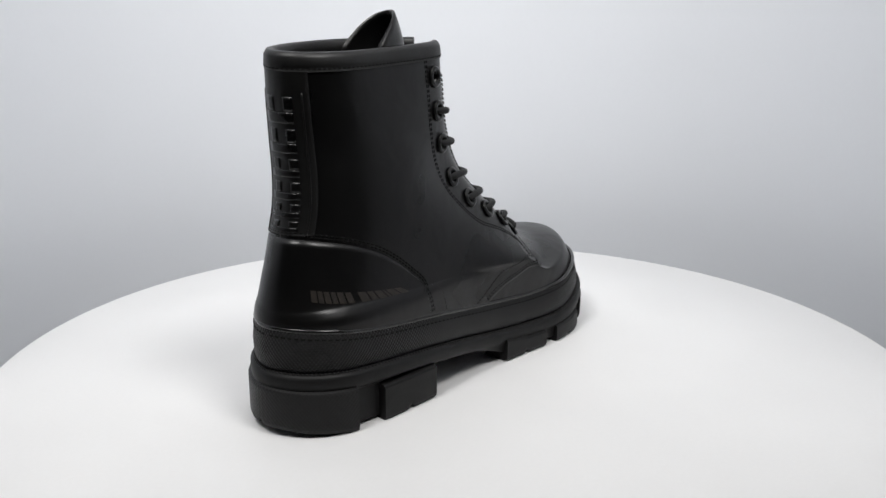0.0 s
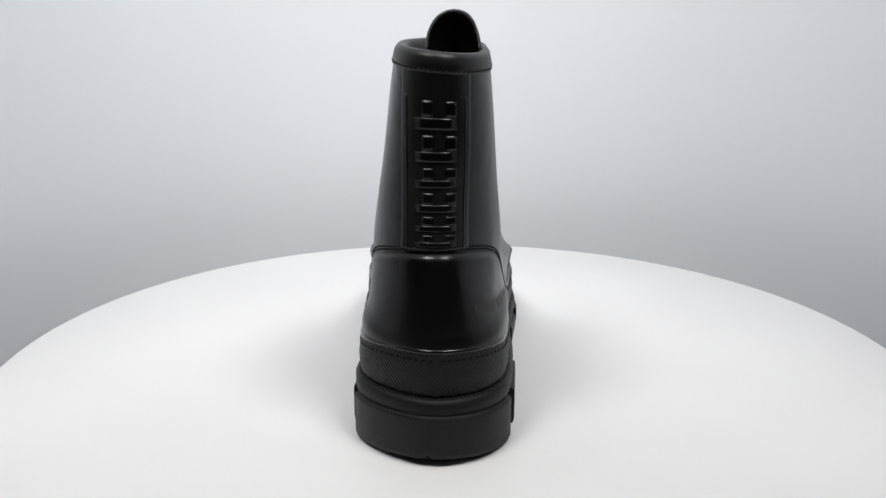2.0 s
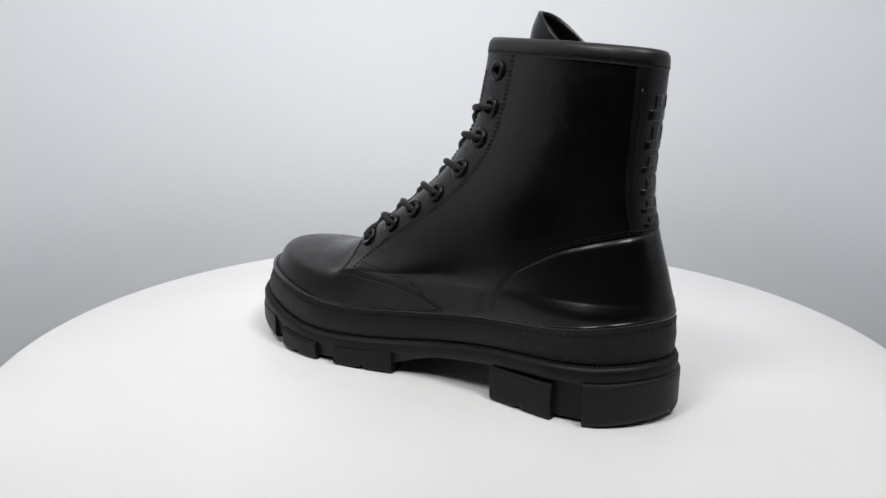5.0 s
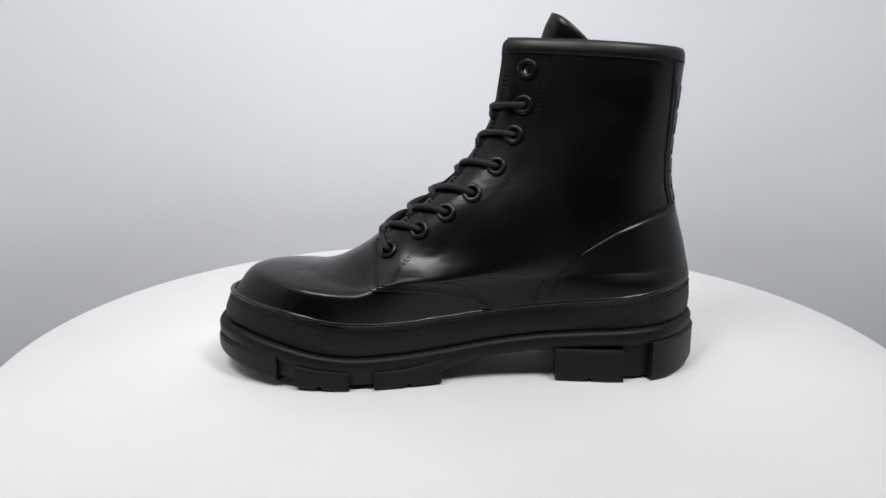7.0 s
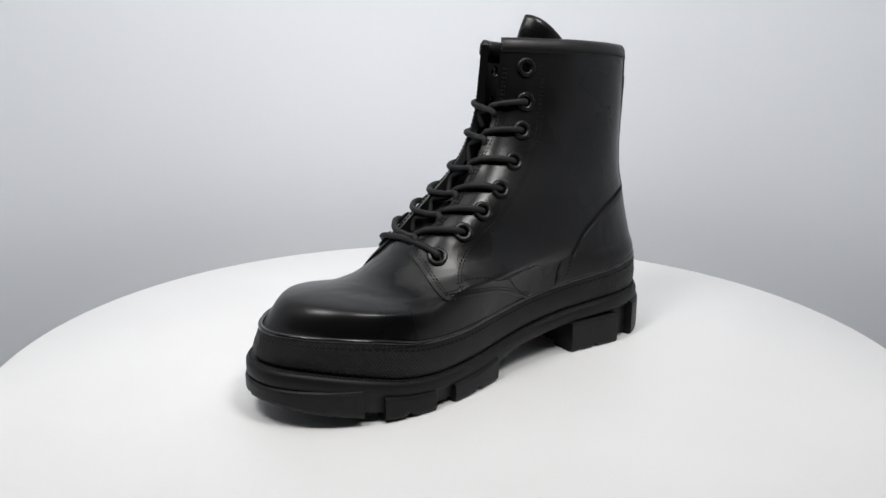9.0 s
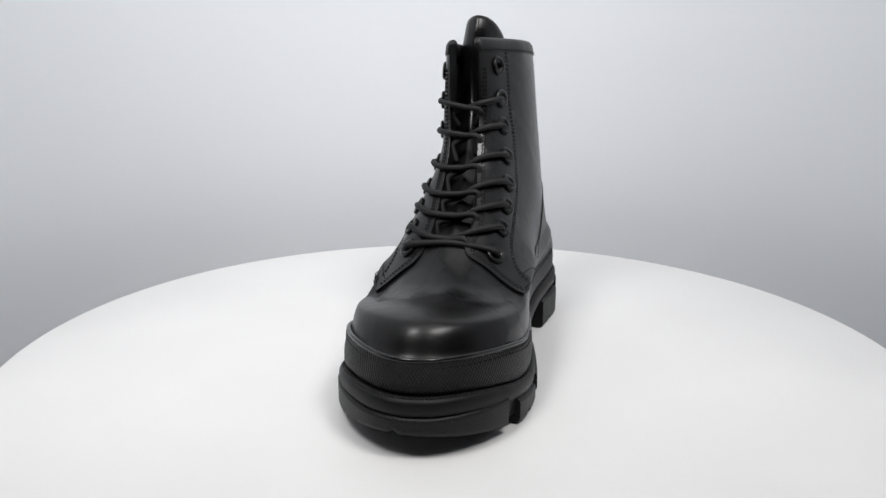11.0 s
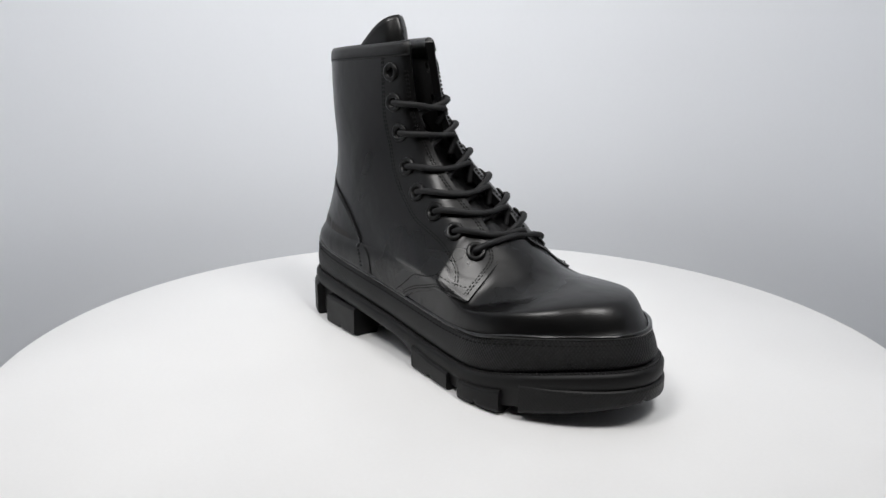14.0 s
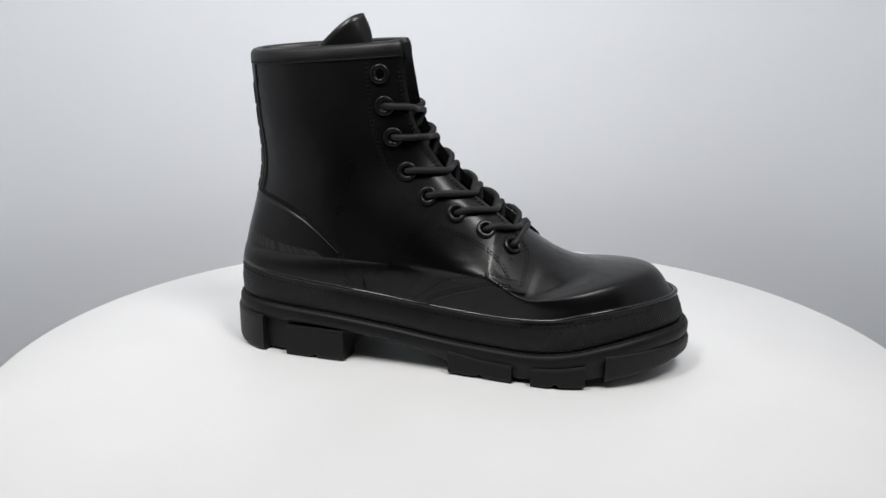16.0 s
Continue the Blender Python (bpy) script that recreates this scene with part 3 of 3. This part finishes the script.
def make_counter(boot):
    d = counter_edge()
    b = np.linspace(0, 1, 30)
    s = d[:, :1] + (1 - d[:, :1]) * b[None, :]
    phi = np.repeat(d[:, 1:], 30, 1)
    part = shell("heel_counter", s, phi % 360, 0.0036, LEATHER, boot, "smooth black leather heel counter", 0.0)
    k = d[3:-3]
    seam("counter_stitching", k, boot, 0.0036, (-0.0032, -0.0060), 220)
    # faded print on the inner side: unreadable bars where a maker's mark stands
    f = 0.0
    for w in (1.0, 0.85, 0.9, 0.8, 1.0, 0.95, 0.0, 1.2, 0.85, 0.95, 0.3, 0.95, 0.95):
        if w:
            g = np.array([[f, f], [f + 0.066 * w, f + 0.066 * w]])
            v = np.array([[0.0, 1.0], [0.0, 1.0]])
            top, low = 0.520 + 0.075 * g, 0.580 + 0.122 * g
            shell("print_bar", top + (low - top) * v, 334.3 - 42 * g, 0.0041, PRINT, part, "faded brown print mark", rim=False)
        f += 0.066 * w + 0.014 if w else 0.05
    return part


def make_vamp(boot):
    s, phi = np.meshgrid(np.concatenate([np.linspace(0.44, 0.9, 50), np.linspace(0.905, 1, 14)]), np.linspace(62, 298, 110), indexing="ij")
    shell("vamp", s, phi, 0.0, LEATHER, boot, "smooth black leather toe and vamp", rim=False)


def make_sock(boot):
    s, phi = np.meshgrid(np.linspace(0.44, 0.99, 24), np.linspace(0, 360, 61), indexing="ij")
    shell("sock_lining", s, phi, -0.024, LINING, boot, "dark inner sock", rim=False)


def make_strap(boot):
    """Back stay with raised plain shapes where the maker's name is embossed."""
    s = np.linspace(0.022, 0.350, 40)
    half = np.linspace(0.033, 0.034, 40)

    def at(sv, off):
        """phi at a sideways distance from the back seam."""
        ph = np.arange(0, 90, 0.5)
        p = skin(np.full(len(ph), sv), ph if off > 0 else -ph)
        d = np.concatenate([[0], np.cumsum(np.linalg.norm(np.diff(p, axis=0), axis=1))])
        return math.copysign(np.interp(abs(off), d, ph), off)
    cols = np.linspace(-1, 1, 21)
    phi = np.array([[at(sv, c * h + 1e-6) for c in cols] for sv, h in zip(s, half)])
    sg = np.repeat(s[:, None], len(cols), 1)
    strap = shell("back_stay", sg, phi % 360, 0.0040, EDGE, boot, "black leather back stay", 0.0)
    # letter-sized raised blocks, stacked up the stay
    for a, b in ((0.08, 0.120), (0.128, 0.168), (0.178, 0.212), (0.222, 0.262), (0.272, 0.306), (0.314, 0.342)):
        m = b - 0.4 * (b - a)
        for s0, s1, c0, c1 in ((m, b, -0.0175, 0.0175), (a, m - 0.0015, -0.0175, -0.0085), (a, m - 0.0015, 0.002, 0.011)):
            ss = np.linspace(s0, s1, 5)
            pp = np.array([[at(sv, c) for c in np.linspace(c0, c1, 6)] for sv in ss])
            shell("raised_bar", np.repeat(ss[:, None], 6, 1), pp % 360, 0.0050, LEATHER, strap, "low raised bar", 0.0038)
    for side in (-1, 1):
        line = np.array([on(sv, at(sv, side * 0.0265), 0.0040) for sv in s[6:]])
        tube("ridge", line * SCALE, 0.0010 * SCALE, EDGE, strap, sides=6, up=(1, 0, 0))
    return strap


def make_collar(boot):
    """Folded leather binding round the top edge."""
    pl, pr = FRONT[1][0, 1], FRONT[-1][0, 1]
    phi = np.concatenate([np.linspace(pl, 0, 70), np.linspace(360, pr, 70)[1:]])
    prof = [(0.0145, 0.0028), (0.014, 0.0042), (0.008, 0.0043), (0.001, 0.0036), (-0.0035, 0.0008), (-0.0045, -0.0030), (-0.002, -0.0075), (0.006, -0.009), (0.020, -0.0085)]
    base = skin(np.zeros(len(phi)), phi)
    n = skin_normal(np.zeros(len(phi)), phi)
    down = unit(skin(np.full(len(phi), 0.03), phi) - base)
    v = np.stack([base + d * down + o * n for d, o in prof], 1)
    m = len(prof)
    faces = grid_faces(len(phi), m, False, True) + [tuple(range(m)), tuple((len(phi) - 1) * m + k for k in range(m))]
    part = mesh_object("collar_binding", v.reshape(-1, 3) * SCALE, faces, EDGE, boot, "folded black leather collar binding")
    p = base + 0.0118 * down + 0.0043 * n
    stitches("collar_stitching", p, n, boot)
    return part


def make_tongue(boot):
    line = smooth_path([(-0.116, -0.004, 0.4235), (-0.108, -0.004, 0.407), (-0.103, -0.006, 0.385), (-0.103, -0.008, 0.35), (-0.090, -0.004, 0.31), (-0.060, 0.002, 0.268), (-0.022, 0.008, 0.23),
                        (0.025, 0.015, 0.196), (0.066, 0.02, 0.168), (0.092, 0.022, 0.146)], 60)
    q = np.linspace(0, 1, 60)
    half = np.interp(q, [0, 0.1, 0.2, 0.33, 0.5, 1], [0.029, 0.029, 0.023, 0.026, 0.034, 0.034])
    curl = np.interp(q, [0, 0.12, 0.3, 0.45, 1], [0.062, 0.056, 0.030, 0.012, 0.006])
    tan = unit(np.gradient(line, axis=0))
    back = unit(np.cross(tan, np.array((0, 1.0, 0))))
    back = np.where(back[:, :1] > 0, -back, back)
    back[:12] = (-0.98, 0, -0.2)
    cols = np.linspace(-1, 1, 25)
    outer, inner = [], []
    for i in range(60):
        for c in cols:
            # the top edge falls away to both sides
            k = 59 * (q[i] + (1 - q[i]) * 0.085 * abs(c)**2.5)
            j, f = min(int(k), 58), k - min(int(k), 58)
            mix = lambda arr: arr[j] * (1 - f) + arr[j + 1] * f
            crease = 0.0025 * math.exp(-(c / 0.12)**2)
            y = mix(half) * math.sin(c * 1.3) / math.sin(1.3)
            p = mix(line) + np.array((0, y, 0)) + mix(back) * (mix(curl) * abs(c)**2.2 - crease)
            outer.append(p)
            inner.append(p + mix(back) * 0.0045 - np.array((0, 0.003 * c * abs(c), 0)))
    n = 60 * 25
    faces = grid_faces(60, 25) + [tuple(n + k for k in f[::-1]) for f in grid_faces(60, 25)]
    rim = [(i, 0) for i in range(60)] + [(59, j) for j in range(1, 25)] + [(i, 24) for i in range(58, -1, -1)] + [(0, j) for j in range(23, 0, -1)]
    ids = [i * 25 + j for i, j in rim]
    for k in range(len(ids)):
        a, b = ids[k], ids[(k + 1) % len(ids)]
        faces.append((a, b, n + b, n + a))
    return mesh_object("tongue", np.array(outer + inner) * SCALE, faces, LEATHER, boot, "creased black leather tongue")


def make_eyelets(boot):
    made = {1: [], -1: []}
    n, m = 24, 10
    verts, faces = [], grid_faces(n, m, True, True)
    for i in range(n):
        a = 2 * math.pi * i / n
        for j in range(m):
            b = 2 * math.pi * j / m
            r = 0.0088 + 0.0030 * math.cos(b)
            verts.append((r * math.cos(a), r * math.sin(a), 0.0020 * math.sin(b)))
    ring_me = hole_me = None
    for side in (1, -1):
        for p in EYELETS[side]:
            s, phi = locate(*p)
            nn = Vector(skin_normal(s, phi))
            c = Vector(on(s, phi, 0.0044))
            if ring_me is None:
                ob = mesh_object("eyelet", np.array(verts) * SCALE, faces, ENAMEL, boot, "black enamelled metal eyelet")
                ring_me = ob.data
                hole = mesh_object("barrel", np.array([(r * math.cos(k * math.pi / 8), r * math.sin(k * math.pi / 8), z) for r, z in ((0.0066, -0.001), (0.0066, -0.011), (0.0078, -0.0112), (0.0078, -0.001)) for k in range(16)]) * SCALE,
                                   grid_faces(4, 16, True, True), ENAMEL, ob, "short black metal barrel")
                hole_me = hole.data
            else:
                ob = new("eyelet", ring_me)
                ob.parent = boot
                ob["label"] = "black enamelled metal eyelet"
                hole = new("barrel", hole_me)
                hole.parent = ob
                hole["label"] = "short black metal barrel"
            ob.matrix_local = Matrix.Translation(c * SCALE) @ nn.to_track_quat("Z", "Y").to_matrix().to_4x4()
            made[side].append((s, phi, np.array(c), np.array(nn)))
    return made


def make_laces(boot, eyes):
    r = 0.0039 * SCALE
    mid_n = lambda s: unit(skin_normal(s, 178.0))

    def edge(side, s, off):
        return on(s, front_phi(side, s), off)
    for i in range(1, 7):
        for side in (-1, 1):
            s, phi, c, n = eyes[side][i]
            s2 = eyes[-side][i][0]
            step = (eyes[-side][i + 1][0] - s2)
            over = side < 0
            e0 = edge(side, s + 0.1 * step, 0.0048)
            e1 = edge(-side, s2 + 0.35 * step, 0.004 if over else -0.004)
            mid = (edge(side, s + 0.15 * step, 0) + edge(-side, s2 + 0.3 * step, 0)) / 2 + mid_n(s) * (0.003 if over else -0.004)
            gapdir = unit(e0 - c)
            pts = [c - n * 0.007, c - n * 0.001, c + n * 0.0035 + gapdir * 0.006, e0, mid]
            tail = edge(-side, s2 + 0.75 * step, -0.013)
            pts += [e1, tail]
            tube("lace", smooth_path(pts, 44) * SCALE, r, CORD, boot, "round black cord lace", 8, up=(0.3, 0.2, 1))
    (s, p, c, n), (s2, p2, c2, n2) = eyes[-1][7], eyes[1][7]
    m = (c + c2) / 2 + unit(n + n2) * 0.015
    d = unit(c2 - c)
    pts = [c - n * 0.006, c + n * 0.004, c + n * 0.008 + d * 0.008, (c * 0.72 + c2 * 0.28) + unit(n + n2) * 0.0125, m, (c * 0.28 + c2 * 0.72) + unit(n + n2) * 0.0125, c2 + n2 * 0.008 - d * 0.008, c2 + n2 * 0.004, c2 - n2 * 0.006]
    tube("lace", smooth_path(pts, 60) * SCALE, r, CORD, boot, "round black cord lace", 8, up=(0.3, 0.2, 1))


def make_boot():
    boot = tagged(new("boot"), "black leather lace-up ankle boot with chunky lugged rubber sole", "boot")
    make_sole(boot)
    make_vamp(boot)
    make_sock(boot)
    for side in (1, -1):
        make_quarter(boot, side)
        make_seams(boot, side)
    make_counter(boot)
    make_strap(boot)
    make_collar(boot)
    make_tongue(boot)
    make_laces(boot, make_eyelets(boot))
    return boot


studio()
turntable = make_turntable()
boot = make_boot()


def motions():
    """The table turns evenly and carries the boot."""
    rows = [(float(t), pose(0, 0, 0, 0, 0, 50.93 + 18.345 * t)) for t in range(17)]
    walk(turntable, [(float(t), pose(0.0019, 0.004, 0, 0, 0, 50.93 + 18.345 * t)) for t in range(17)])
    walk(boot, rows)


motions()
